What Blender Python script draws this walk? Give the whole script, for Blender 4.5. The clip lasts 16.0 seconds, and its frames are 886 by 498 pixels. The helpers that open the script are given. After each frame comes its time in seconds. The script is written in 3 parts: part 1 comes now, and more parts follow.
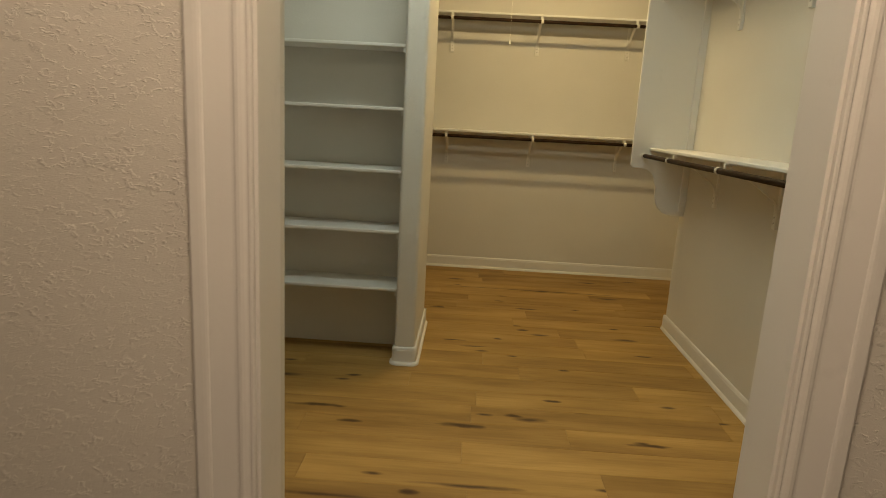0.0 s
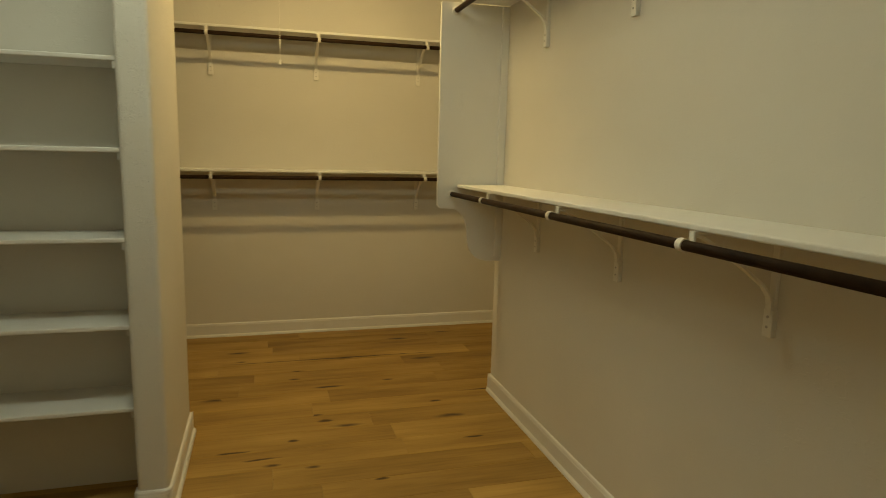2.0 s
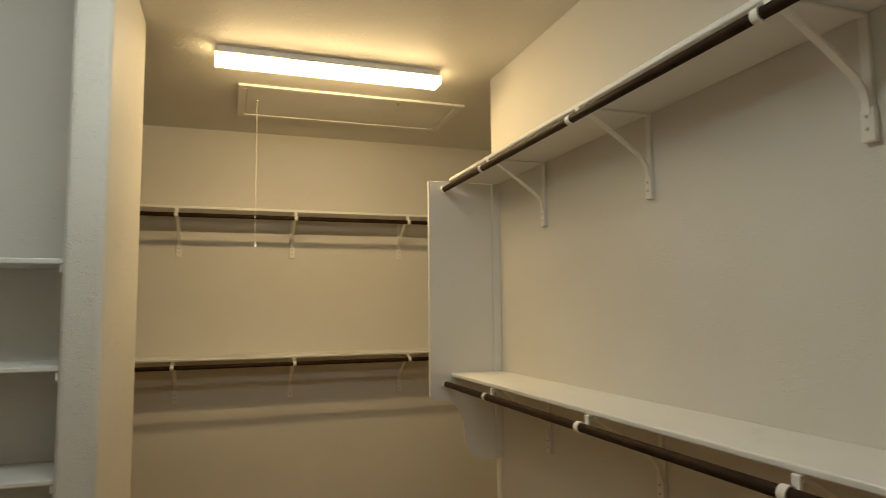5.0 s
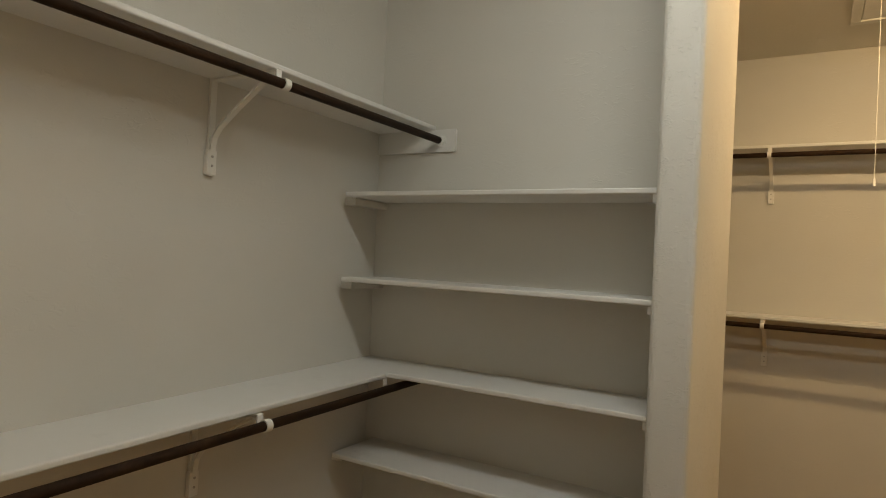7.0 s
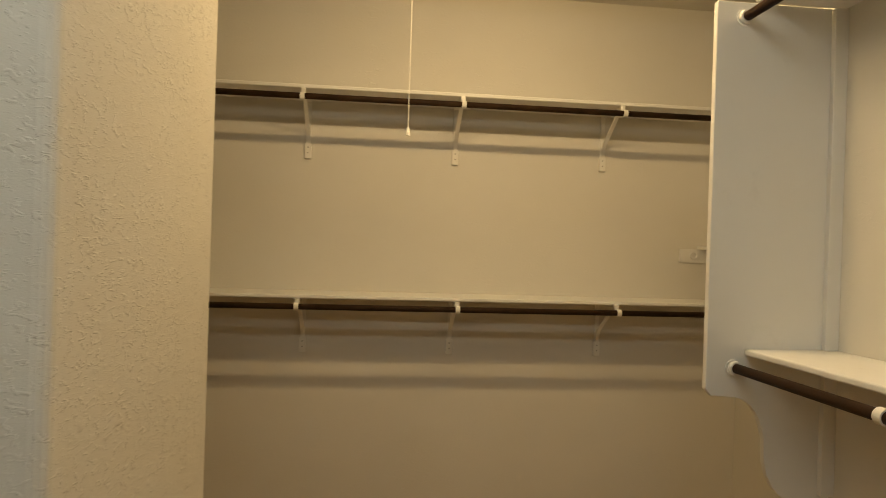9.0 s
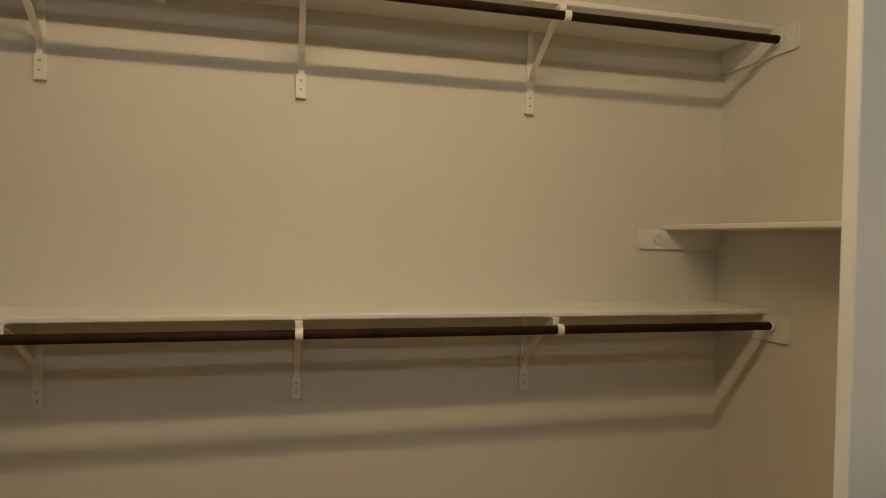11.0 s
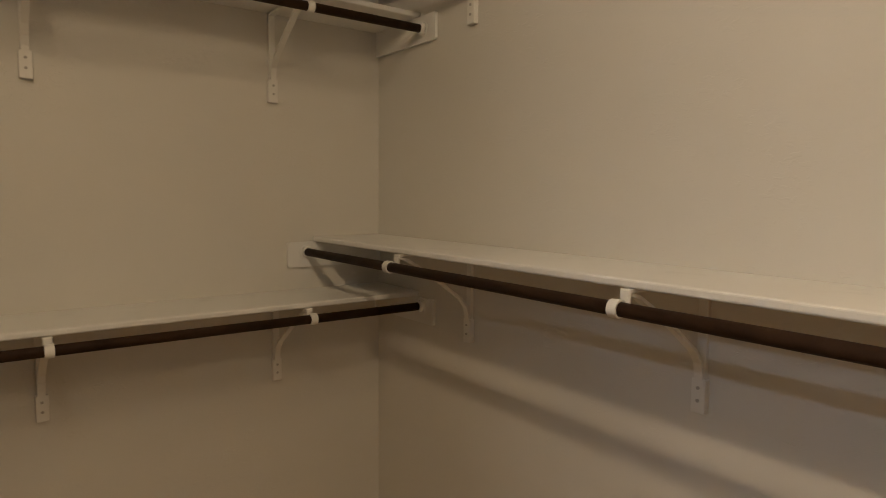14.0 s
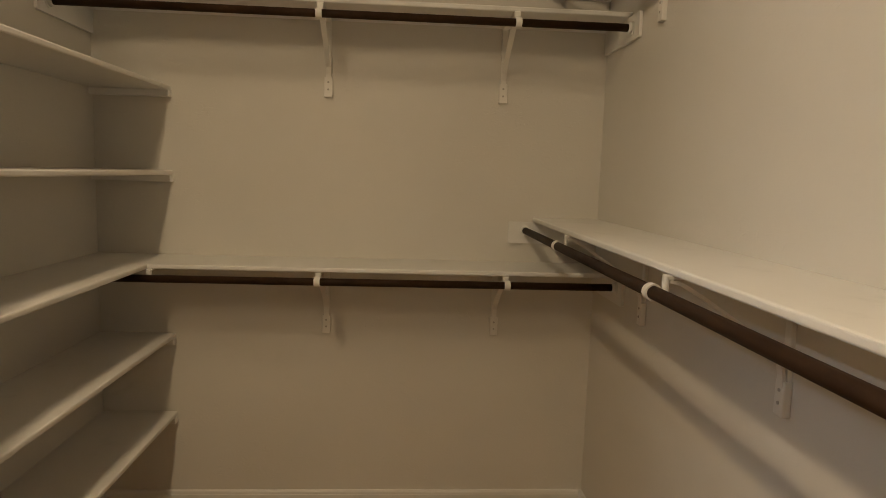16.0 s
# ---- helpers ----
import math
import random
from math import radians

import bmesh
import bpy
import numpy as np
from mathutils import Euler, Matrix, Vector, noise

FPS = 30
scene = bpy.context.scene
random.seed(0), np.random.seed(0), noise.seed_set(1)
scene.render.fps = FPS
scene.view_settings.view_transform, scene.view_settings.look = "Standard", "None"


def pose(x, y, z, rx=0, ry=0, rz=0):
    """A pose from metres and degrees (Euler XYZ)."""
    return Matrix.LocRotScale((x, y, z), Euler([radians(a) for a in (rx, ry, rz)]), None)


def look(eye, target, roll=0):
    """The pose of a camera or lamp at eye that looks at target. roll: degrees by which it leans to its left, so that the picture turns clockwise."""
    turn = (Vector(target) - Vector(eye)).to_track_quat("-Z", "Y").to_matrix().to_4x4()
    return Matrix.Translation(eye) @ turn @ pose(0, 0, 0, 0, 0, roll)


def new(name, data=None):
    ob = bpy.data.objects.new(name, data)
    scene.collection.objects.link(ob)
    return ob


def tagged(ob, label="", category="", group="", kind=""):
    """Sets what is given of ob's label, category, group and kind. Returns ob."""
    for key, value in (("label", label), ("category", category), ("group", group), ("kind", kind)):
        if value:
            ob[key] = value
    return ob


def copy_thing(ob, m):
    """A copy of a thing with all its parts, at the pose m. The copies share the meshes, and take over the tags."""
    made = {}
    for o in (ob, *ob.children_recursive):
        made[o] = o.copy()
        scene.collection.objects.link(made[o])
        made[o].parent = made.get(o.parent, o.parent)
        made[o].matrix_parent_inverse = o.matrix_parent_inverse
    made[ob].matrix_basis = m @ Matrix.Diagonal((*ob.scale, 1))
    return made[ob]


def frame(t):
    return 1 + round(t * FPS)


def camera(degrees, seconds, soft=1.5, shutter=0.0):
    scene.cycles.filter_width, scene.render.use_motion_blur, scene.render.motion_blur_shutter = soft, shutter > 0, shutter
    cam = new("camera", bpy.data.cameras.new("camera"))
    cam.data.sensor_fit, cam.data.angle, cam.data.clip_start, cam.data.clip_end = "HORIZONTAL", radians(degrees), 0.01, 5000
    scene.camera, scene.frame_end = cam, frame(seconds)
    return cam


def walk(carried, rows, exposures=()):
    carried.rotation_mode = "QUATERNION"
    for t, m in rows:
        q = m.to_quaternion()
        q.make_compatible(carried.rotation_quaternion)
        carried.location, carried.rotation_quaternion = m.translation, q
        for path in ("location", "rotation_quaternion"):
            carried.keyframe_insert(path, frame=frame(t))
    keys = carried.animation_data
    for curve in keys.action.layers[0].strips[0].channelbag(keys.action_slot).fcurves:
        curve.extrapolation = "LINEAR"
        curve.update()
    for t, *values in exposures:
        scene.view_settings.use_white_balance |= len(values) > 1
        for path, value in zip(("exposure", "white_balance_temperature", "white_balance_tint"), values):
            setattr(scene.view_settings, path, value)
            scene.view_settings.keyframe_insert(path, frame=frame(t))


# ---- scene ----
cam = camera(70.3, 16.0, soft=0.72, shutter=0.2)
PATH = [
    (0, (0.008, -0.023, 1.417), (-0.062, 1.931, 0.995), 3.1),
    (0.5, (0.009, 0.199, 1.408), (0.090, 2.164, 1.045), 1.8),
    (1, (0.068, 0.422, 1.437), (0.245, 2.384, 1.093), 1.7),
    (1.5, (0.111, 0.603, 1.422), (0.447, 2.548, 1.096), 1.6),
    (2, (0.138, 0.834, 1.451), (0.682, 2.734, 1.142), 1.4),
    (2.5, (0.225, 1.015, 1.455), (1.006, 2.84, 1.21), 1.4),
    (3, (0.273, 1.121, 1.514), (1.231, 2.873, 1.411), 1.3),
    (3.2, (0.275, 1.138, 1.539), (1.274, 2.87, 1.521), 1.1),
    (5.3, (0.112, 1.228, 1.601), (0.536, 3.174, 1.784), -0.7),
    (5.5, (0.114, 1.26, 1.595), (0.274, 3.247, 1.754), -1.1),
    (6, (0.139, 1.387, 1.591), (-0.262, 3.341, 1.74), 0.1),
    (6.5, (0.131, 1.437, 1.578), (-0.696, 3.254, 1.703), 1.8),
    (7, (0.039, 1.523, 1.523), (-0.984, 3.241, 1.552), 2.9),
    (7.5, (-0.006, 1.712, 1.509), (-0.876, 3.513, 1.475), 3.4),
    (8, (0.063, 1.999, 1.509), (-0.479, 3.924, 1.463), 3.4),
    (8.5, (0.131, 2.29, 1.529), (0.0, 4.285, 1.496), 3.2),
    (9, (0.141, 2.554, 1.526), (0.352, 4.543, 1.519), 1.8),
    (9.5, (0.176, 2.813, 1.515), (0.563, 4.775, 1.527), 1.2),
    (9.7, (0.223, 2.937, 1.504), (0.647, 4.892, 1.519), 1.1),
    (11.8, (0.548, 4.052, 1.516), (1.034, 5.99, 1.421), 1.3),
    (12, (0.544, 4.127, 1.507), (0.776, 6.11, 1.39), 2.0),
    (12.5, (0.514, 4.318, 1.504), (0.113, 6.274, 1.387), 0.4),
    (13, (0.465, 4.447, 1.498), (-0.615, 6.123, 1.346), -0.9),
    (13.5, (0.443, 4.494, 1.452), (-0.898, 5.969, 1.29), 0.1),
    (14, (0.506, 4.543, 1.44), (-1.085, 5.741, 1.265), 0.5),
    (14.5, (0.529, 4.708, 1.439), (-1.239, 5.626, 1.261), 1.0),
    (15, (0.682, 4.814, 1.453), (-1.218, 5.412, 1.269), 1.3),
    (15.5, (0.854, 4.887, 1.458), (-1.11, 5.206, 1.256), 1.7),
    (16, (1.0, 4.982, 1.456), (-0.982, 5.114, 1.216), 1.8),
]
EXPOSURES = [
    (0, -0.03, 8200, 0),
    (1, -0.26, 10100, -2),
    (2, -0.21, 10100, -6),
    (3, -0.18, 9100, -4),
    (5.5, -0.28, 7550, 8),
    (7, -0.12, 8000, 11),
    (8, 0.05, 8300, 8),
    (9, -0.05, 8400, 8),
    (9.5, -0.20, 8200, 6),
    (12.5, -0.24, 6100, 15),
    (14, 0.12, 6200, 16),
    (15.5, 0.28, 6300, 14),
    (16, 0.28, 6300, 14),
]
walk(cam, [(t, look(eye, target, roll)) for t, eye, target, roll in PATH], EXPOSURES)

# ---- light ----
# The closet has no window: two ceiling fixtures give the light, one warm, one cooler,
# and the hall outside the door has a ceiling lamp of its own.
world = bpy.data.worlds.new("world")
world.use_nodes = True
world.node_tree.nodes["Background"].inputs[0].default_value = (0.0, 0.0, 0.0, 1)
world.node_tree.nodes["Background"].inputs[1].default_value = 0.0
scene.world = world
WARM_LIGHT, WARM_POWER = (1.0, 0.76, 0.45), 35.5
COOL_LIGHT, COOL_POWER = (0.84, 0.97, 1.07), 23.5
LENS_SHARE, EXTRA_SHARE = 0.52, 0.24   # what the lens gives off, and each area lamp added under it
HALL_LIGHT, HALL_POWER = (1.0, 0.78, 0.69), 120.0

# ---- plan, in metres ----
W, E, N, NE, CEIL = -1.56, 1.455, 5.79, 2.11, 2.843
S_EAST, S_WEST, S_OUT = 1.06, 1.46, 0.945
JAMB_L, JAMB_R, DOOR_H = -0.32, 0.538, 2.05
COL_W, COL_E, COL_S, COL_N = -0.362, -0.246, 3.35, 4.10
TOW_S, TOW_N = 3.650, 3.78
E_END = 4.31
HALL_W, HALL_E, HALL_S = -3.0, 3.0, -4.2
LOW, HIGH = 1.285, 2.259          # shelf tops on the north and east walls
W_LOW, W_HIGH = 1.100, 2.048      # shelf tops on the west wall
DEPTH, THICK = 0.272, 0.018


# ---- materials ----
def material(name):
    m = bpy.data.materials.new(name)
    m.use_nodes = True
    n, l = m.node_tree.nodes, m.node_tree.links
    return m, n, l, n["Principled BSDF"]


def node(n, kind, **values):
    x = n.new(kind)
    for key, value in values.items():
        x.inputs[key].default_value = value
    return x


def ramp(n, l, fac, stops):
    r = n.new("ShaderNodeValToRGB")
    while len(r.color_ramp.elements) < len(stops):
        r.color_ramp.elements.new(0.5)
    for e, (at, c) in zip(r.color_ramp.elements, stops):
        e.position, e.color = at, (*c, 1)
    l.new(fac, r.inputs["Fac"])
    return r


def place(n, l, scale=(1, 1, 1)):
    c = n.new("ShaderNodeNewGeometry")
    m = node(n, "ShaderNodeMapping", Scale=scale)
    l.new(c.outputs["Position"], m.inputs["Vector"])
    return m.outputs["Vector"]


def mix(n, l, kind, fac, a, b):
    x = n.new("ShaderNodeMix")
    x.data_type, x.blend_type = "RGBA", kind
    for slot, value in ((0, fac), (6, a), (7, b)):
        if hasattr(value, "is_output"):
            l.new(value, x.inputs[slot])
        else:
            x.inputs[slot].default_value = value
    return x.outputs[2]


def bump(n, l, bsdf, height, strength, distance):
    b = node(n, "ShaderNodeBump", Strength=strength, Distance=distance)
    l.new(height, b.inputs["Height"])
    l.new(b.outputs["Normal"], bsdf.inputs["Normal"])


def wall_paint(name, colour, knock, depth, sparse=0.56):
    """Rolled paint over a hand-laid texture: patches of flat islands with short drag marks, and fine stipple."""
    m, n, l, p = material(name)
    v = place(n, l, (1.0, 1.0, 1.6))
    islands = node(n, "ShaderNodeTexNoise", Scale=knock, Detail=2.6, Roughness=0.55, Distortion=0.8)
    l.new(v, islands.inputs["Vector"])
    flat = ramp(n, l, islands.outputs["Fac"], [(sparse, (0, 0, 0)), (sparse + 0.05, (1, 1, 1))])
    patch = node(n, "ShaderNodeTexNoise", Scale=knock * 0.16, Detail=2.0)
    l.new(v, patch.inputs["Vector"])
    where = ramp(n, l, patch.outputs["Fac"], [(0.44, (0.12, 0.12, 0.12)), (0.60, (1, 1, 1))])
    marks = mix(n, l, "MULTIPLY", 1.0, flat.outputs["Color"], where.outputs["Color"])
    fine = node(n, "ShaderNodeTexNoise", Scale=300.0, Detail=2.0)
    l.new(v, fine.inputs["Vector"])
    height = mix(n, l, "ADD", 0.16, marks, fine.outputs["Fac"])
    roll = node(n, "ShaderNodeTexNoise", Scale=14.0, Detail=2.0)
    l.new(v, roll.inputs["Vector"])
    height = mix(n, l, "ADD", 0.5, height, roll.outputs["Fac"])
    bump(n, l, p, height, 0.5, depth)
    dirt = node(n, "ShaderNodeTexNoise", Scale=1.3, Detail=4.0)
    l.new(v, dirt.inputs["Vector"])
    tone = ramp(n, l, dirt.outputs["Fac"], [(0.3, tuple(c * 0.94 for c in colour)), (0.7, colour)])
    l.new(tone.outputs["Color"], p.inputs["Base Color"])
    p.inputs["Roughness"].default_value = 0.62
    p.inputs["Specular IOR Level"].default_value = 0.3
    return m


def trim_paint(name, colour, rough):
    """Brushed enamel: faint strokes, a little gloss, small scuffs."""
    m, n, l, p = material(name)
    v = place(n, l, (1, 1, 1))
    strokes = node(n, "ShaderNodeTexNoise", Scale=45.0, Detail=3.0)
    l.new(v, strokes.inputs["Vector"])
    bump(n, l, p, strokes.outputs["Fac"], 0.12, 0.002)
    scuff = node(n, "ShaderNodeTexNoise", Scale=7.0, Detail=6.0, Roughness=0.7)
    l.new(v, scuff.inputs["Vector"])
    tone = ramp(n, l, scuff.outputs["Fac"], [(0.28, tuple(c * 0.93 for c in colour)), (0.42, colour)])
    l.new(tone.outputs["Color"], p.inputs["Base Color"])
    gloss = ramp(n, l, scuff.outputs["Fac"], [(0.3, (rough + 0.15,) * 3), (0.7, (rough,) * 3)])
    l.new(gloss.outputs["Color"], p.inputs["Roughness"])
    return m


def rod_metal():
    """Bronze-coated steel tube, wiped along its length."""
    m, n, l, p = material("bronze_rod")
    v = place(n, l)
    wear = node(n, "ShaderNodeTexNoise", Scale=14.0, Detail=5.0, Roughness=0.65)
    l.new(v, wear.inputs["Vector"])
    tone = ramp(n, l, wear.outputs["Fac"], [(0.35, (0.024, 0.013, 0.008)), (0.65, (0.042, 0.023, 0.013)), (0.8, (0.075, 0.042, 0.022))])
    l.new(tone.outputs["Color"], p.inputs["Base Color"])
    p.inputs["Metallic"].default_value = 0.0
    p.inputs["Specular IOR Level"].default_value = 0.07
    gloss = ramp(n, l, wear.outputs["Fac"], [(0.3, (0.48,) * 3), (0.7, (0.62,) * 3)])
    l.new(gloss.outputs["Color"], p.inputs["Roughness"])
    return m


# The floor's largest knots and checks: x, y, half their length, half their width.
KNOTS = [(0.285, 2.805, 0.06, 0.020), (0.505, 3.000, 0.06, 0.018), (-0.557, 3.158, 0.06, 0.018), (0.615, 3.414, 0.04, 0.014),
         (0.442, 4.077, 0.05, 0.020), (0.259, 3.876, 0.04, 0.016), (1.154, 3.724, 0.06, 0.014), (1.085, 4.217, 0.04, 0.015),
         (0.506, 4.569, 0.11, 0.018), (0.095, 3.712, 0.09, 0.012), (-0.032, 3.807, 0.10, 0.012), (0.051, 2.672, 0.14, 0.026),
         (-0.667, 2.782, 0.16, 0.022), (-0.475, 2.648, 0.06, 0.018), (-0.146, 2.125, 0.05, 0.024), (0.894, 2.606, 0.12, 0.018),
         (0.600, 5.100, 0.95, 0.011)]


def plank_wood():
    """Oak-look planks: each takes its own tone and its own part of the figure, with knots and dark checks."""
    m, n, l, p = material("oak_plank")
    own = n.new("ShaderNodeObjectInfo")
    shift = node(n, "ShaderNodeCombineXYZ")
    big = n.new("ShaderNodeMath")
    big.operation = "MULTIPLY"
    big.inputs[1].default_value = 37.0
    l.new(own.outputs["Random"], big.inputs[0])
    l.new(big.outputs[0], shift.inputs["X"])
    l.new(big.outputs[0], shift.inputs["Z"])
    geo = n.new("ShaderNodeNewGeometry")
    add = n.new("ShaderNodeVectorMath")
    add.operation = "ADD"
    l.new(geo.outputs["Position"], add.inputs[0])
    l.new(shift.outputs[0], add.inputs[1])

    def stretched(scale):
        x = node(n, "ShaderNodeMapping", Scale=scale)
        l.new(add.outputs[0], x.inputs["Vector"])
        return x.outputs["Vector"]

    clouds = node(n, "ShaderNodeTexNoise", Scale=1.0, Detail=4.0, Roughness=0.55)
    l.new(stretched((1.3, 7.0, 1.0)), clouds.inputs["Vector"])
    grain = node(n, "ShaderNodeTexNoise", Scale=1.0, Detail=6.0, Roughness=0.6, Distortion=0.4)
    l.new(stretched((3.0, 75.0, 1.0)), grain.inputs["Vector"])
    base = ramp(n, l, clouds.outputs["Fac"], [(0.25, (0.25, 0.143, 0.044)), (0.5, (0.38, 0.231, 0.074)), (0.75, (0.49, 0.312, 0.112))])
    lines = ramp(n, l, grain.outputs["Fac"], [(0.3, (0.60, 0.55, 0.48)), (0.55, (1, 1, 1))])
    colour = mix(n, l, "MULTIPLY", 0.38, base.outputs["Color"], lines.outputs["Color"])
    tone = ramp(n, l, own.outputs["Random"], [(0.0, (0.86, 0.84, 0.81)), (0.5, (0.98, 0.97, 0.96)), (1.0, (1.13, 1.14, 1.15))])
    colour = mix(n, l, "MULTIPLY", 1.0, colour, tone.outputs["Color"])
    wobble = node(n, "ShaderNodeTexNoise", Scale=9.0, Detail=3.0)
    l.new(add.outputs[0], wobble.inputs["Vector"])
    for scale, edge, pick in (((1.2, 4.2, 1.0), 0.070, 0.84), ((2.2, 6.0, 1.0), 0.06, 0.86), ((0.55, 8.5, 1.0), 0.08, 0.95)):
        warped = n.new("ShaderNodeVectorMath")
        warped.operation = "ADD"
        l.new(stretched(scale), warped.inputs[0])
        small = n.new("ShaderNodeVectorMath")
        small.operation = "SCALE"
        small.inputs["Scale"].default_value = 0.12
        l.new(wobble.outputs["Color"], small.inputs[0])
        l.new(small.outputs[0], warped.inputs[1])
        cells = node(n, "ShaderNodeTexVoronoi", Scale=1.0)
        cells.voronoi_dimensions = "2D"
        l.new(warped.outputs[0], cells.inputs["Vector"])
        spot = ramp(n, l, cells.outputs["Distance"], [(edge * 0.35, (1, 1, 1)), (edge * 1.7, (0, 0, 0))])
        sep = n.new("ShaderNodeSeparateColor")
        l.new(cells.outputs["Color"], sep.inputs[0])
        some = n.new("ShaderNodeMath")
        some.operation = "GREATER_THAN"
        some.inputs[1].default_value = pick
        l.new(sep.outputs[0], some.inputs[0])
        both = n.new("ShaderNodeMath")
        both.operation = "MULTIPLY"
        l.new(spot.outputs["Color"], both.inputs[0])
        l.new(some.outputs[0], both.inputs[1])
        colour = mix(n, l, "MIX", both.outputs[0], colour, (0.075, 0.036, 0.013, 1))
    for x, y, long, wide in KNOTS:
        near = n.new("ShaderNodeVectorMath")
        near.operation = "SUBTRACT"
        l.new(geo.outputs["Position"], near.inputs[0])
        near.inputs[1].default_value = (x, y, 0)
        size = n.new("ShaderNodeVectorMath")
        size.operation = "MULTIPLY_ADD"
        l.new(near.outputs[0], size.inputs[0])
        size.inputs[1].default_value = (1 / long, 1 / wide, 0)
        jitter = n.new("ShaderNodeVectorMath")
        jitter.operation = "MULTIPLY_ADD"
        l.new(wobble.outputs["Color"], jitter.inputs[0])
        jitter.inputs[1].default_value, jitter.inputs[2].default_value = (1.6, 1.6, 0), (-0.8, -0.8, 0)
        l.new(jitter.outputs[0], size.inputs[2])
        far = n.new("ShaderNodeVectorMath")
        far.operation = "LENGTH"
        l.new(size.outputs[0], far.inputs[0])
        spot = ramp(n, l, far.outputs["Value"], [(0.30, (0.97,) * 3), (0.60, (0.70,) * 3), (0.95, (0, 0, 0))])
        colour = mix(n, l, "MIX", spot.outputs["Color"], colour, (0.050, 0.020, 0.006, 1))
    l.new(colour, p.inputs["Base Color"])
    bump(n, l, p, grain.outputs["Fac"], 0.10, 0.001)
    gloss = ramp(n, l, clouds.outputs["Fac"], [(0.3, (0.58,) * 3), (0.7, (0.48,) * 3)])
    l.new(gloss.outputs["Color"], p.inputs["Roughness"])
    p.inputs["Specular IOR Level"].default_value = 0.3
    return m


def plain(name, colour, rough, metal=0.0):
    m, n, l, p = material(name)
    v = place(n, l)
    t = node(n, "ShaderNodeTexNoise", Scale=30.0, Detail=4.0)
    l.new(v, t.inputs["Vector"])
    tone = ramp(n, l, t.outputs["Fac"], [(0.3, tuple(c * 0.9 for c in colour)), (0.6, colour)])
    l.new(tone.outputs["Color"], p.inputs["Base Color"])
    p.inputs["Roughness"].default_value, p.inputs["Metallic"].default_value = rough, metal
    return m


def glow(name, colour, power):
    m, n, l, p = material(name)
    p.inputs["Base Color"].default_value = (0.9, 0.9, 0.88, 1)
    p.inputs["Emission Color"].default_value = (*colour, 1)
    p.inputs["Emission Strength"].default_value = power
    return m


WALL = wall_paint("wall_paint", (0.68, 0.655, 0.60), 42.0, 0.0006)
ROUGH_WALL = wall_paint("knockdown_wall_paint", (0.68, 0.655, 0.60), 62.0, 0.0056, 0.555)
CEILING = wall_paint("ceiling_paint", (0.70, 0.675, 0.62), 40.0, 0.0016)
TRIM = trim_paint("trim_enamel", (0.73, 0.715, 0.68), 0.38)
SHELF = trim_paint("shelf_enamel", (0.75, 0.74, 0.71), 0.42)
BRACKET = trim_paint("bracket_enamel", (0.77, 0.75, 0.70), 0.35)
PLASTIC = plain("white_plastic", (0.80, 0.79, 0.76), 0.4)
ROD = rod_metal()
OAK = plank_wood()
# Made-up dark surface for the unseen hall floor, so little light bounces up.
DARK_FLOOR = plain("dark_hall_floor", (0.13, 0.12, 0.11), 0.95)
SUBFLOOR = plain("subfloor", (0.06, 0.045, 0.03), 0.9)
SCREW = plain("dull_screw", (0.46, 0.44, 0.40), 0.5, 0.2)
STEEL = plain("screw_steel", (0.45, 0.43, 0.40), 0.4, 0.8)
CORD = plain("cord_cotton", (0.80, 0.78, 0.72), 0.8)
WARM_LENS = glow("warm_lens", WARM_LIGHT, WARM_POWER * LENS_SHARE)
COOL_LENS = glow("cool_lens", COOL_LIGHT, COOL_POWER * LENS_SHARE)
HALL_LENS = glow("hall_lens", HALL_LIGHT, HALL_POWER)


# ---- building ----
def to_mesh(name, bm, mat, smooth=False):
    me = bpy.data.meshes.new(name)
    bmesh.ops.recalc_face_normals(bm, faces=bm.faces)
    for f in bm.faces:
        f.smooth = smooth
    bm.to_mesh(me)
    bm.free()
    me.materials.append(mat)
    return me


def part(name, bm, mat, parent, label="", smooth=False):
    ob = new(name, to_mesh(name, bm, mat, smooth))
    ob.parent = parent
    return tagged(ob, label)


def structure(name, bm, mat, label="", smooth=False):
    return tagged(new(name, to_mesh(name, bm, mat, smooth)), label, kind="structure")


def thing(name, label, category, m=None, group=""):
    ob = tagged(new(name), label, category, group)
    ob.empty_display_size = 0.05
    if m is not None:
        ob.matrix_world = m
    return ob


def block(x0, x1, y0, y1, z0, z1, bevel=0.0, segments=2, bm=None):
    b = bmesh.new()
    bmesh.ops.create_cube(b, size=1, matrix=Matrix.LocRotScale(
        ((x0 + x1) / 2, (y0 + y1) / 2, (z0 + z1) / 2), None, (x1 - x0, y1 - y0, z1 - z0)))
    if bevel:
        bmesh.ops.bevel(b, geom=list(b.edges), offset=bevel, segments=segments, affect="EDGES", profile=0.5)
    if bm is None:
        return b
    me = bpy.data.meshes.new("tmp")
    b.to_mesh(me)
    b.free()
    bm.from_mesh(me)
    bpy.data.meshes.remove(me)
    return bm


def extrude(points, axis, a, b):
    """A closed outline in two axes, swept along the third from a to b."""
    bm = bmesh.new()

    def at(p, c):
        return {"x": (c, p[0], p[1]), "y": (p[0], c, p[1]), "z": (p[0], p[1], c)}[axis]
    lo = [bm.verts.new(at(p, a)) for p in points]
    hi = [bm.verts.new(at(p, b)) for p in points]
    bm.faces.new(lo)
    bm.faces.new(hi[::-1])
    for i in range(len(points)):
        j = (i + 1) % len(points)
        bm.faces.new((lo[i], lo[j], hi[j], hi[i]))
    return bm


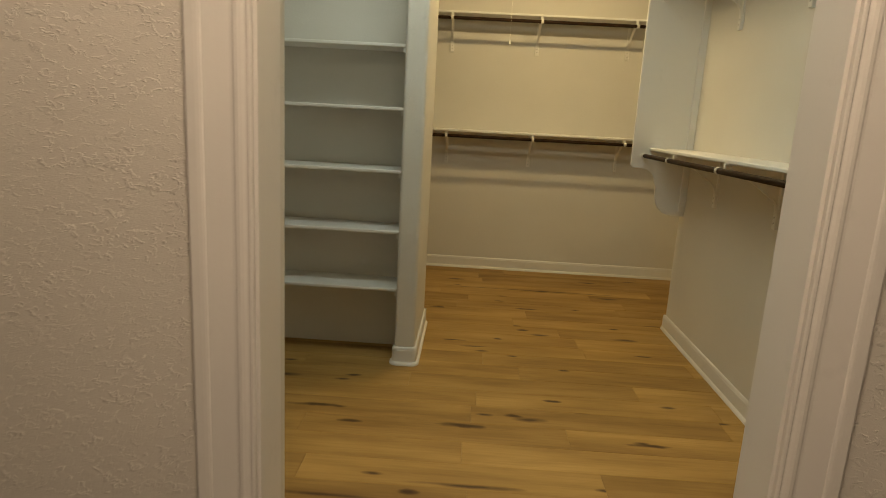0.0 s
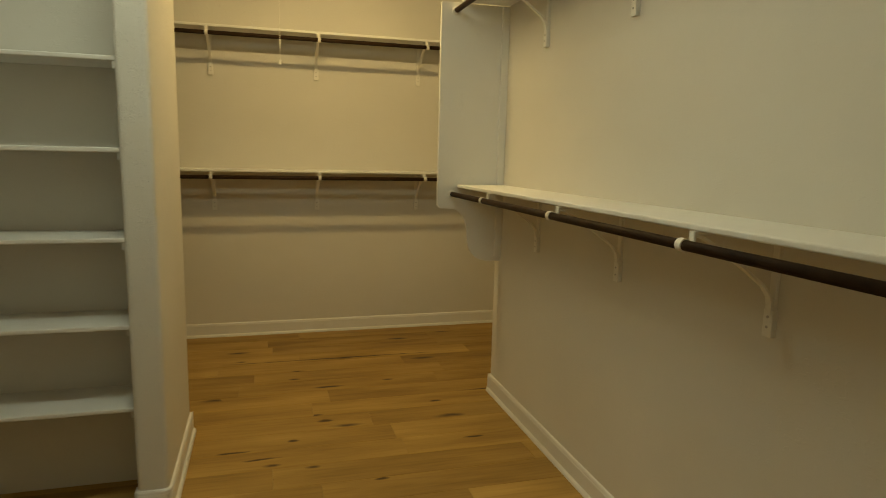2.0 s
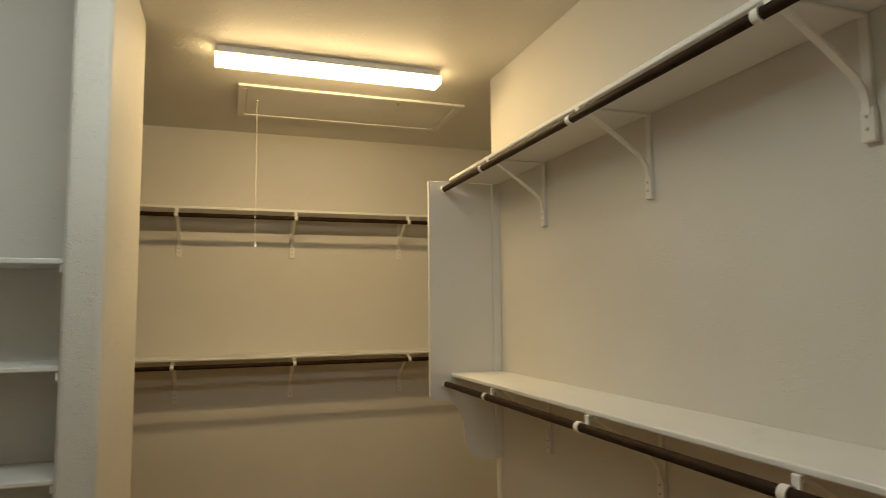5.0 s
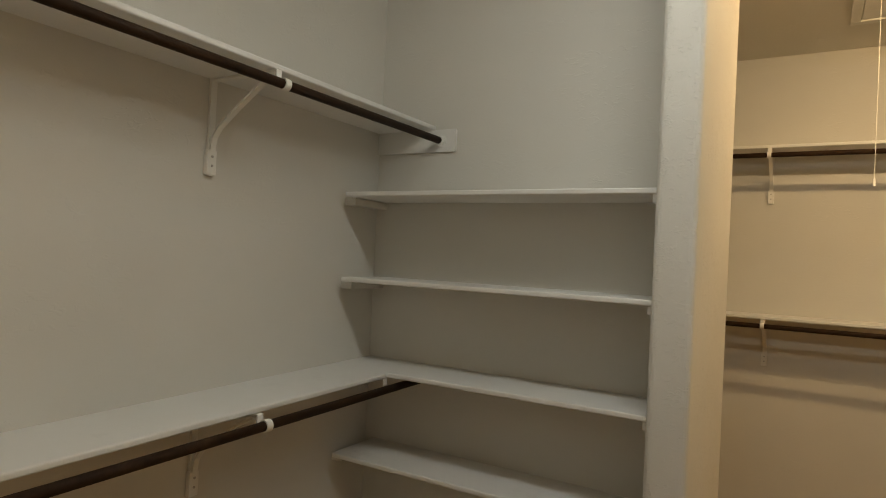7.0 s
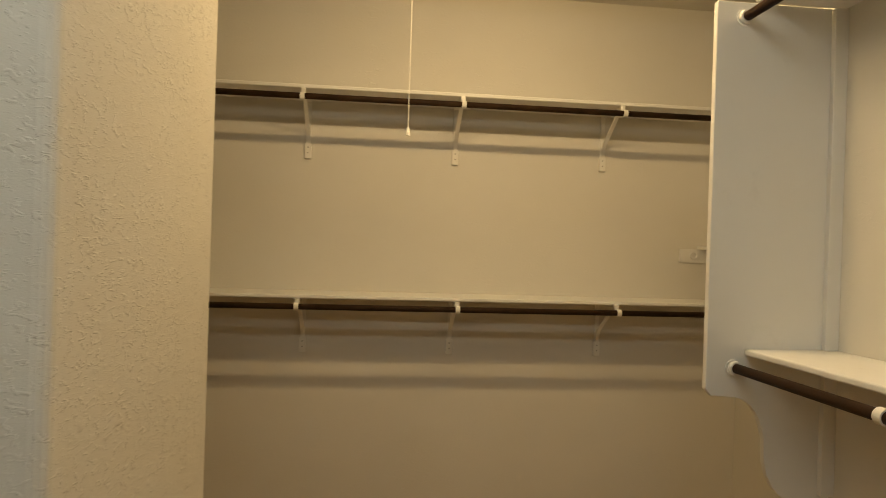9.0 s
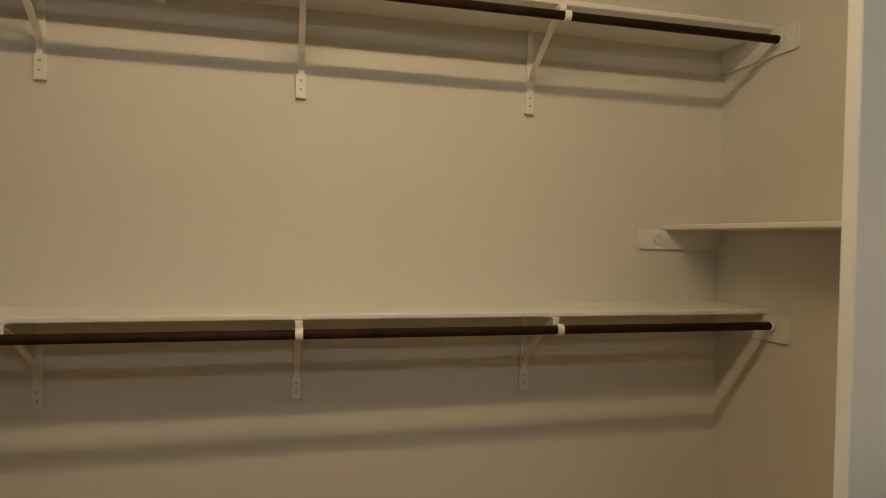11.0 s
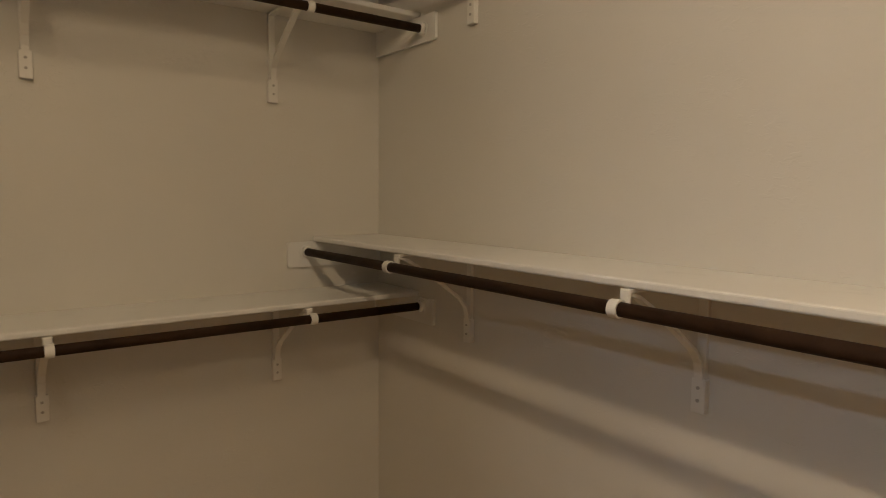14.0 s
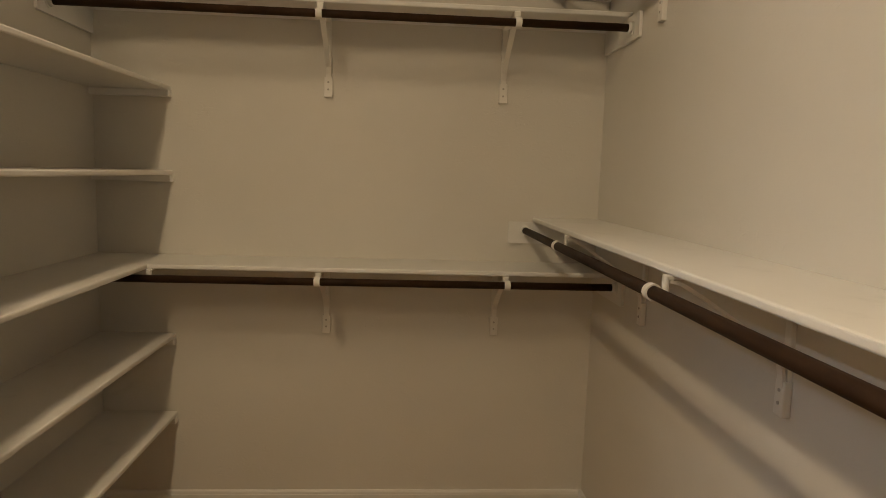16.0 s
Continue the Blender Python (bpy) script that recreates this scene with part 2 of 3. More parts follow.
def cylinder(p, q, r, segments=24, r2=None, caps=True):
    p, q = Vector(p), Vector(q)
    bm = bmesh.new()
    turn = (q - p).to_track_quat("Z", "Y").to_matrix().to_4x4()
    bmesh.ops.create_cone(bm, cap_ends=caps, segments=segments, radius1=r, radius2=r if r2 is None else r2,
                          depth=(q - p).length, matrix=Matrix.Translation((p + q) / 2) @ turn)
    return bm


def strip(path, width, thick):
    """A flat bar of that width along x, bent along a path of (y, z)."""
    bm = bmesh.new()
    rows = []
    for i, (y, z) in enumerate(path):
        a, b = path[max(i - 1, 0)], path[min(i + 1, len(path) - 1)]
        d = Vector((b[0] - a[0], b[1] - a[1])).normalized()
        ny, nz = -d[1] * thick / 2, d[0] * thick / 2
        rows.append([bm.verts.new(v) for v in ((-width / 2, y + ny, z + nz), (width / 2, y + ny, z + nz),
                                               (width / 2, y - ny, z - nz), (-width / 2, y - ny, z - nz))])
    for r, s in zip(rows, rows[1:]):
        for i in range(4):
            j = (i + 1) % 4
            bm.faces.new((r[i], r[j], s[j], s[i]))
    bm.faces.new(rows[0])
    bm.faces.new(rows[-1][::-1])
    return bm


# ---- walls, floor, ceiling ----
T = 0.115
structure("floor", block(HALL_W - 0.2, HALL_E + 0.2, HALL_S - 0.2, N + 0.2, -0.12, -0.012), SUBFLOOR, "oak-look plank floor over a dark subfloor")
structure("ceiling", block(HALL_W - 0.2, HALL_E + 0.2, HALL_S - 0.2, N + 0.2, CEIL, CEIL + 0.12), CEILING, "textured off-white painted ceiling")
BASE = -0.012
structure("wall_north", block(W - T, NE + T, N, N + T, BASE, CEIL), WALL, "cream textured closet wall with two shelves")
structure("wall_west", block(W - T, W, S_WEST, N, BASE, CEIL), WALL, "cream textured closet wall with two shelves")
structure("wall_east", block(E, E + T, S_EAST, E_END, BASE, CEIL, 0.006), WALL, "cream textured closet wall with rounded end corner")
structure("wall_nook_south", block(E + T, NE, E_END - T, E_END, BASE, CEIL), WALL, "cream wall of the side nook")
structure("wall_nook_east", block(NE, NE + T, E_END - T, N, BASE, CEIL), WALL, "cream wall closing the side nook")
structure("wall_tower", block(W, COL_W, TOW_S, TOW_N, BASE, CEIL), WALL, "cream partition behind the shelves")
structure("wall_column", block(COL_W, COL_E, COL_S, COL_N, BASE, CEIL, 0.020, 4), ROUGH_WALL, "cream textured wing wall with rounded corners")
structure("wall_south_west", block(W - T, JAMB_L - 0.11, S_OUT, S_WEST, BASE, CEIL, 0.006), ROUGH_WALL, "thick textured wall beside the doorway")
structure("wall_door_side", block(JAMB_L - 0.130, JAMB_L - 0.018, S_OUT - 0.0005, S_EAST - 0.001, BASE, CEIL), ROUGH_WALL, "textured wall behind the door casing")
structure("wall_south_east", block(JAMB_R + 0.02, E + T, S_OUT, S_EAST, BASE, CEIL), ROUGH_WALL, "textured wall beside the doorway")
structure("wall_door_head", block(JAMB_L - 0.11, JAMB_R + 0.02, S_OUT, S_EAST, DOOR_H + 0.02, CEIL), ROUGH_WALL, "textured wall over the doorway")
structure("wall_hall_west", block(HALL_W - T, HALL_W, HALL_S, S_OUT, BASE, CEIL), WALL, "textured hall wall")
structure("wall_hall_east", block(HALL_E, HALL_E + T, HALL_S, S_OUT, BASE, CEIL), WALL, "textured hall wall")
structure("wall_hall_south", block(HALL_W - T, HALL_E + T, HALL_S - T, HALL_S, BASE, CEIL), WALL, "textured hall wall")
structure("wall_hall_corner_west", block(HALL_W, W - T, S_OUT, S_OUT + T, BASE, CEIL), WALL, "textured hall wall")
structure("wall_hall_corner_east", block(E + T, HALL_E, S_OUT, S_OUT + T, BASE, CEIL), WALL, "textured hall wall")


# ---- doorway: jambs and casing ----
def casing_profile(side, edge):
    """Moulded casing in plan: (x, y) from the jamb outwards, with an inner bead, a flat and an outer backband."""
    y = S_OUT - 0.001
    pts = [(0.006, 0), (0.006, 0.0085), (0.008, 0.0108), (0.0115, 0.0112), (0.014, 0.0095), (0.0145, 0.0080), (0.017, 0.0088), (0.021, 0.0112),
           (0.026, 0.0128), (0.031, 0.0124), (0.035, 0.0102), (0.039, 0.0098), (0.060, 0.0118), (0.079, 0.0138), (0.0805, 0.0158), (0.084, 0.0172),
           (0.090, 0.0178), (0.102, 0.0178), (0.106, 0.0150), (0.106, 0)]
    return [(edge + side * a, y - b) for a, b in pts]


door = thing("door_frame", "off-white painted door casing and jambs, open doorway", "door frame", pose(0, 0, 0))
tagged(door, kind="structure")
part("jamb", block(JAMB_L - 0.018, JAMB_L, S_OUT, S_EAST, 0, DOOR_H, 0.0015), TRIM, door)
part("jamb", block(JAMB_R, JAMB_R + 0.018, S_OUT, S_EAST, 0, DOOR_H, 0.0015), TRIM, door)
part("head_jamb", block(JAMB_L - 0.018, JAMB_R + 0.018, S_OUT, S_EAST, DOOR_H, DOOR_H + 0.018, 0.0015), TRIM, door)
part("casing", extrude(casing_profile(-1, JAMB_L), "z", 0, DOOR_H + 0.006), TRIM, door)
part("casing", extrude(casing_profile(1, JAMB_R), "z", 0, DOOR_H + 0.006), TRIM, door)
part("head_casing", block(JAMB_L - 0.106, JAMB_R + 0.106, S_OUT - 0.0195, S_OUT - 0.001, DOOR_H + 0.008, DOOR_H + 0.108, 0.003), TRIM, door)


# ---- baseboards with shoe moulding ----
def baseboard(label, path):
    """Board and quarter-round shoe swept along the foot of a wall; path: points (x, y) on the wall with the way out into the room."""
    root = tagged(thing("baseboard", label, "baseboard"), kind="structure")
    prof = [(0.0005, 0.0), (0.0135, 0.0), (0.0135, 0.087), (0.0120, 0.0885), (0.0120, 0.0915), (0.0105, 0.098), (0.0070, 0.103), (0.0005, 0.105)]
    shoe = [(0.0135, 0.0), (0.027, 0.0), (0.0265, 0.006), (0.0240, 0.012), (0.0195, 0.017), (0.0135, 0.020)]
    for name, outline in (("board", prof), ("shoe_moulding", shoe)):
        bm = bmesh.new()
        rows = [[bm.verts.new((x + ox * p, y + oy * p, z)) for p, z in outline] for x, y, ox, oy in path]
        bm.faces.new(rows[0]), bm.faces.new(rows[-1][::-1])
        for lo, hi in zip(rows, rows[1:]):
            for i in range(len(outline)):
                j = (i + 1) % len(outline)
                bm.faces.new((lo[i], lo[j], hi[j], hi[i]))
        part(name, bm, TRIM, root)
    return root


def straight(a, b, out):
    return [(*a, *out), (*b, *out)]


def bullnose(x, y, r, turns):
    """Points round an outer corner of radius r with its middle at x, y."""
    return [(x + r * math.cos(radians(d)), y + r * math.sin(radians(d)), math.cos(radians(d)), math.sin(radians(d))) for d in turns]


BOARD = "off-white baseboard with quarter-round shoe moulding"
for a, b, out in (((W, N), (NE, N), (0, -1)), ((E, S_EAST), (E, E_END), (-1, 0)), ((E - 0.013, E_END), (NE, E_END), (0, 1)),
                  ((COL_W - 0.002, COL_N), (COL_E + 0.013, COL_N), (0, 1)), ((W, TOW_N), (W, N - 0.013), (1, 0)),
                  ((W, S_WEST), (W, TOW_S), (1, 0)), ((NE, E_END), (NE, N - 0.013), (-1, 0))):
    baseboard(BOARD, straight(a, b, out))
NOSE = 0.020
baseboard("off-white baseboard wrapped round the bullnose end of the wing wall",
          [(COL_E, COL_N, 1, 0)] + bullnose(COL_E - NOSE, COL_S + NOSE, NOSE, (0, -18, -36, -54, -72, -90))
          + bullnose(COL_W + NOSE, COL_S + NOSE, NOSE, (-90, -108, -126, -144, -162, -180)) + [(COL_W, COL_S + 0.04, -1, 0)])


# ---- shelves, rods, brackets ----
# Local frame of a wall: x along it, y out from it, z up.
def on_north(x, z):
    return pose(x, N, z, 0, 0, 180)


def on_west(y, z):
    return pose(W, y, z, 0, 0, -90)


SLOPE = 0.0095     # the lower east shelf drops towards the panel, metres per metre


def on_east(y, z):
    return pose(E, y, z, 0, 0, 90)


def east_height(y, z):
    return z + (2.05 - y) * SLOPE if z == LOW else z


def board(x0, x1, depth, bm=None):
    """A shelf board with its top at z 0 and an eased front edge."""
    r = 0.005
    pts = [(0.0005, 0), (depth - r, 0)] + [(depth - r + r * math.sin(a), -r + r * math.cos(a)) for a in (0.5, 1.05, 1.57)]
    pts += [(depth - r + r * math.cos(a), -THICK + r - r * math.sin(a)) for a in (0.0, 0.5, 1.05, 1.57)] + [(0.0005, -THICK)]
    return extrude(pts, "x", x0, x1)


def ledger(x, way, depth, drop=0.088):
    """The cleat that carries a shelf's end, running out past its front edge, with its lower corner cut."""
    y0, y1, z0, z1 = 0.001, depth + 0.100, -THICK - drop, -THICK
    a, b = sorted((x, x + way * 0.011))
    return extrude([(y0, z0), (y1 - 0.004, z0), (y1, z0 + 0.004), (y1, z1 - 0.004), (y1 - 0.004, z1), (y0, z1)], "x", a, b)


def hanging_shelf(m, length, label, start=True, end=True, depth=DEPTH):
    root = thing("closet_shelf", label, "shelf", m)
    part("board", board(0.001, length - 0.001, depth), SHELF, root)
    if start:
        part("ledger", ledger(0.001, 1, depth), SHELF, root)
    if end:
        part("ledger", ledger(length - 0.001, -1, depth), SHELF, root)
    return root


ROD_Y, ROD_R = 0.304, 0.0137
LOW_DROP, WEST_DROP, HIGH_DROP = 0.0530, 0.0470, 0.0630     # from a shelf's top to the middle of its rod


def cup(x, way, drop):
    """The socket that takes a rod's end: a flange and a raised collar."""
    bm = cylinder((x, ROD_Y, -drop), (x + way * 0.004, ROD_Y, -drop), 0.025, 28)
    collar = cylinder((x + way * 0.004, ROD_Y, -drop), (x + way * 0.016, ROD_Y, -drop), 0.0205, 28, 0.0180)
    me = bpy.data.meshes.new("tmp")
    collar.to_mesh(me)
    collar.free()
    bm.from_mesh(me)
    bpy.data.meshes.remove(me)
    return bm


def hanging_rod(m, length, label, drop, start=0.012, end=0.012):
    """A tube at the shelf's front edge; start and end: what stands between the walls and the sockets."""
    root = thing("closet_rod", label, "closet rod", m)
    part("tube", cylinder((start + 0.006, ROD_Y, -drop), (length - end - 0.006, ROD_Y, -drop), ROD_R, 32, caps=True), ROD, root)
    part("socket", cup(start, 1, drop), PLASTIC, root, "white rod socket")
    part("socket", cup(length - end, -1, drop), PLASTIC, root, "white rod socket")
    for ob in root.children:
        for f in ob.data.polygons:
            f.use_smooth = len(f.vertices) == 4
    return root


def bracket(drop):
    root = thing("shelf_bracket", "white steel shelf and rod bracket screwed to the wall", "bracket", group="shelf brackets")
    part("foot_plate", block(-0.0165, 0.0165, 0.0, 0.018, -0.310, -0.234, 0.0025), BRACKET, root)
    part("wall_leg", block(-0.011, 0.011, 0.0, 0.011, -0.236, -THICK, 0.0015), BRACKET, root)
    part("shelf_arm", block(-0.0115, 0.0115, 0.006, 0.280, -THICK - 0.008, -THICK - 0.0005, 0.0015), BRACKET, root)
    part("arm_tab", block(-0.0110, 0.0110, 0.2735, 0.281, -drop + 0.002, -THICK - 0.001, 0.0025), BRACKET, root)
    brace = [(0.016, -0.250), (0.017, -0.222), (0.023, -0.196), (0.045, -0.168), (0.120, -0.114), (0.200, -0.062), (0.245, -0.036), (0.272, -0.029)]
    part("brace", strip(brace, 0.019, 0.007), BRACKET, root)
    r = ROD_R + 0.0022
    arc = [(ROD_Y + r * math.cos(a), -drop + r * math.sin(a)) for a in [radians(d) for d in range(160, -116, -12)]]
    part("hook", strip(arc, 0.021, 0.0036), BRACKET, root, smooth=False)
    for z in (-0.254, -0.282):
        part("screw", cylinder((0, 0.0175, z), (0, 0.0200, z), 0.0040, 12), SCREW, root, "dull screw head")
    return root


low_bracket = bracket(LOW_DROP)
low_bracket.matrix_world = on_north(-1.0, LOW)
high_bracket = bracket(HIGH_DROP)
high_bracket.matrix_world = on_north(-1.0, HIGH)
for x in (-0.215, 0.530, 1.315):
    copy_thing(low_bracket, on_north(x, LOW))
    copy_thing(high_bracket, on_north(x, HIGH))
for y in (3.700, 2.945, 2.178):
    copy_thing(low_bracket, on_east(y, east_height(y, LOW)))
    copy_thing(high_bracket, on_east(y, HIGH))
west_bracket = bracket(WEST_DROP)
west_bracket.matrix_world = on_west(4.682, W_LOW)
copy_thing(high_bracket, on_west(4.682, W_HIGH))
for y, sag in ((5.372, 0.0), (2.790, 0.0185)):
    copy_thing(west_bracket, on_west(y, W_LOW - sag))
    copy_thing(high_bracket, on_west(y, W_HIGH))

SH = "white painted wooden closet shelf on steel brackets"
RD = "dark bronze metal closet rod under a white shelf"
for z, drop in ((LOW, LOW_DROP), (HIGH, HIGH_DROP)):
    hanging_shelf(on_north(NE, z), NE - W, SH)
    hanging_rod(on_north(NE, z), NE - W, RD, drop)
PANEL_S, PANEL_N = 4.228, 4.247
for z, drop in ((LOW, LOW_DROP), (HIGH, HIGH_DROP)):
    at = on_east(S_EAST, east_height(S_EAST, z)) @ pose(0, 0, 0, 0, math.degrees(SLOPE) if z == LOW else 0, 0)
    hanging_shelf(at, PANEL_S - S_EAST, SH, True, False)
    hanging_rod(at, PANEL_S - S_EAST, RD, drop, 0.012, 0.001)
hanging_shelf(on_west(N, W_LOW), N - TOW_N, SH, True, False)
hanging_rod(on_west(N, W_LOW), N - TOW_N, RD, WEST_DROP, 0.012, 0.001)
hanging_shelf(on_west(N, W_HIGH), N - TOW_N, SH)
hanging_rod(on_west(N, W_HIGH), N - TOW_N, RD, HIGH_DROP)
at = on_west(TOW_S, W_LOW) @ pose(0, 0, 0, 0, math.degrees(0.0215), 0)
hanging_shelf(at, TOW_S - S_WEST, SH, False, True)
hanging_rod(at, TOW_S - S_WEST, RD, WEST_DROP, 0.001, 0.012)
for y, z in ((3.384, W_LOW - 0.002), (4.082, W_LOW)):
    clip = thing("shelf_clip", "small white clip under the corner where two shelves meet", "clip", on_west(y, z), "shelf corner clips")
    part("plate", block(-0.012, 0.012, DEPTH - 0.030, DEPTH + 0.004, -THICK - 0.0065, -THICK - 0.0005, 0.0015), BRACKET, clip)
    part("lip", block(-0.010, 0.010, DEPTH - 0.001, DEPTH + 0.0055, -THICK - 0.026, -THICK - 0.006, 0.002), BRACKET, clip)
hanging_shelf(on_west(TOW_S, W_HIGH), TOW_S - S_WEST, SH)
hanging_rod(on_west(TOW_S, W_HIGH), TOW_S - S_WEST, RD, HIGH_DROP)


# ---- shelf towers on both sides of the partition ----
def tower_shelf(m, x0, x1, depth, cleats, label):
    """A fixed shelf between a wall and the wing wall, on side cleats and a back cleat."""
    root = thing("fixed_shelf", label, "shelf", m, "fixed shelves")
    part("board", board(x0, x1, depth), SHELF, root)
    for x, way, thick in cleats:
        a, b = sorted((x, x + way * thick))
        part("cleat", block(a, b, 0.001, depth + (-0.050 if thick > 0.04 else 0.002 if thick > 0.03 else -0.006), -THICK - (0.030 if thick > 0.04 else 0.026), -THICK - 0.0005, 0.002), SHELF if thick < 0.04 else WALL, root)
    return root


FIX = "white painted fixed shelf between closet walls"
for z in (0.447, 0.778, W_LOW, 1.433, 1.758):
    joined = abs(z - W_LOW) < 0.001
    x_in = W + DEPTH + 0.001 if joined else W + 0.001
    dn, ds = 4.077 - TOW_N, TOW_S - 3.388
    cl = [] if joined else [(0.0015, 1, 0.034)]
    tower_shelf(pose(W, TOW_N, z), x_in - W, COL_W - W - 0.001, dn, cl + [(COL_W - W - 0.0015, -1, 0.014)], FIX)
    width = COL_W - W
    low = 0.013 if z < 0.9 else 0.0
    cl = [] if joined else [(width - 0.0015, -1, 0.053)]
    tower_shelf(pose(COL_W, TOW_S, z - low, 0, 0, 180), 0.001, COL_W - x_in - (0.0 if joined else 0.044), ds, cl + [(0.0015, 1, 0.014)], FIX)

# ---- the panel at the end of the east shelves ----
panel = thing("shelf_end_panel", "white painted shelf end panel with scalloped lower edge", "panel", pose(E, PANEL_S, 0))
curve = [(1.160, 1.130), (1.186, 1.122), (1.210, 1.104), (1.230, 1.076), (1.243, 1.042), (1.250, 1.005), (1.251, 0.970), (1.254, 0.938),
         (1.263, 0.902), (1.280, 0.870), (1.304, 0.846), (1.335, 0.831), (1.375, 0.824), (1.4535, 0.822)]
outline = [(1.4535, HIGH - THICK - 0.001), (1.074, HIGH - THICK - 0.001), (1.070, HIGH - THICK - 0.005), (1.070, 1.150), (1.088, 1.131)] + curve
bm = extrude([(x - E, z) for x, z in outline], "y", 0.0, PANEL_N - PANEL_S)
bmesh.ops.bevel(bm, geom=[e for e in bm.edges if abs(e.verts[0].co.y - e.verts[1].co.y) < 1e-6], offset=0.0018, segments=1, affect="EDGES")
part("board", bm, SHELF, panel)
part("wall_cleat", block(-0.040, 0.001, -0.0165, 0.001, 0.850, LOW - 0.021 - THICK - 0.004, 0.002), SHELF, panel)
part("wall_cleat", block(-0.040, 0.001, -0.0165, 0.001, LOW - 0.0202, HIGH - THICK - 0.004, 0.002), SHELF, panel)

# ---- the nook's shelf ----
NOOK_X, NOOK_Z = 1.862, 1.573
nook = thing("nook_shelf", "white painted shelf with an empty rod socket", "shelf", pose(NE, E_END, NOOK_Z, 0, 0, 90))
part("board", board(0.001, N - E_END - 0.001, NE - NOOK_X), SHELF, nook)
part("ledger", ledger(N - E_END - 0.001, -1, NE - NOOK_X, 0.072), SHELF, nook)
part("ledger", ledger(0.001, 1, NE - NOOK_X, 0.072), SHELF, nook)
ring = bmesh.new()
seg = 24
loops = []
for r, y in ((0.020, 0.0), (0.020, 0.010), (0.0135, 0.010), (0.0135, 0.002)):
    loops.append([ring.verts.new((N - E_END - 0.0125 - y, 0.272 + r * math.cos(2 * math.pi * i / seg), -0.052 + r * math.sin(2 * math.pi * i / seg))) for i in range(seg)])
for a, b in zip(loops, loops[1:]):
    for i in range(seg):
        ring.faces.new((a[i], a[(i + 1) % seg], b[(i + 1) % seg], b[i]))
part("socket", ring, PLASTIC, nook, "empty white rod socket")


# ---- ceiling lights ----
def wrap_light(name, label, m, length, lens, colour, power):
    """A wrap-round fixture: a pan on the ceiling, a prismatic lens with sloped sides, and end caps."""
    root = thing(name, label, "ceiling light", m, "ceiling wrap lights")
    h = length / 2
    part("pan", block(-h + 0.004, h - 0.004, -0.052, 0.052, -0.0362, -0.0005, 0.002), PLASTIC, root)
    # Opaque plate added above the lens to keep its glow off the ceiling.
    part("glow_shield", block(-h + 0.001, h - 0.001, -0.0715, 0.0715, -0.0395, -0.0360, 0.001), PLASTIC, root)
    sec = [(-0.064, -0.0400), (-0.070, -0.0425), (-0.070, -0.050), (-0.066, -0.061), (-0.056, -0.072), (-0.044, -0.076), (0.044, -0.076),
           (0.056, -0.072), (0.066, -0.061), (0.070, -0.050), (0.070, -0.0425), (0.064, -0.0400)]
    part("lens", extrude(sec, "x", -h + 0.012, h - 0.012), lens, root, "glowing prismatic lens")
    cap = [(y * 1.02, -0.040 + (z + 0.040) * 1.03) for y, z in sec]
    part("end_cap", extrude(cap, "x", -h, -h + 0.011), lens, root, "glowing end cap")
    part("end_cap", extrude(cap, "x", h - 0.011, h), lens, root, "glowing end cap")
    # Two area lamps added outside the lens sharpen shelf shadows and brighten the walls.
    for side in (-1, 1):
        data = bpy.data.lights.new("tube", "AREA")
        data.shape, data.size, data.size_y = "RECTANGLE", length - 0.05, 0.030
        data.color, data.energy = colour, power * EXTRA_SHARE
        lamp = new("tube", data)
        lamp.parent = root
        lamp.matrix_local = pose(0, side * 0.048, -0.0870, side * 44, 0, 0)
    return root


wrap_light("ceiling_light", "lit warm-white wraparound ceiling light over the closet", pose(0.590, 4.310, CEIL), 1.12, WARM_LENS, WARM_LIGHT, WARM_POWER)
wrap_light("ceiling_light", "lit white wraparound ceiling light by the doorway", pose(0.0, 2.47, CEIL), 1.12, COOL_LENS, COOL_LIGHT, COOL_POWER)
hall = thing("hall_ceiling_light", "lit round hall ceiling light", "ceiling light", pose(0.02, 0.16, CEIL))
part("base", cylinder((0, 0, -0.02), (0, 0, -0.0005), 0.17, 40), PLASTIC, hall)
part("diffuser", cylinder((0, 0, -0.085), (0, 0, -0.02), 0.12, 40, 0.165), HALL_LENS, hall, "glowing round diffuser")

# ---- attic hatch with pull cord ----
HX0, HX1, HY0, HY1 = 0.139, 1.475, 4.758, 5.347
hatch = thing("attic_hatch", "off-white attic ladder hatch with trim in the ceiling", "attic hatch", pose(HX0, HY0, CEIL))
hw, hd, tw = HX1 - HX0, HY1 - HY0, 0.045


def hatch_trim(a, b, along):
    """A moulded trim board with a stepped inner edge."""
    if along == "x":
        bm = block(0, hw, a, b, -0.016, -0.0005, 0.003)
    else:
        bm = block(a, b, tw + 0.0005, hd - tw - 0.0005, -0.016, -0.0005, 0.003)
    return bm


part("trim_board", hatch_trim(0, tw, "x"), TRIM, hatch)
part("trim_board", hatch_trim(hd - tw, hd, "x"), TRIM, hatch)
part("trim_board", hatch_trim(0, tw, "y"), TRIM, hatch)
part("trim_board", hatch_trim(hw - tw, hw, "y"), TRIM, hatch)
part("hatch_door", block(tw + 0.006, hw - tw - 0.006, tw + 0.006, hd - tw - 0.006, -0.009, -0.0005, 0.0015), TRIM, hatch, "painted plywood hatch door")
part("catch", block(hw * 0.69, hw * 0.69 + 0.012, tw + 0.02, tw + 0.03, -0.022, -0.0085, 0.002), STEEL, hatch)
CX, CY = 0.250, 5.010
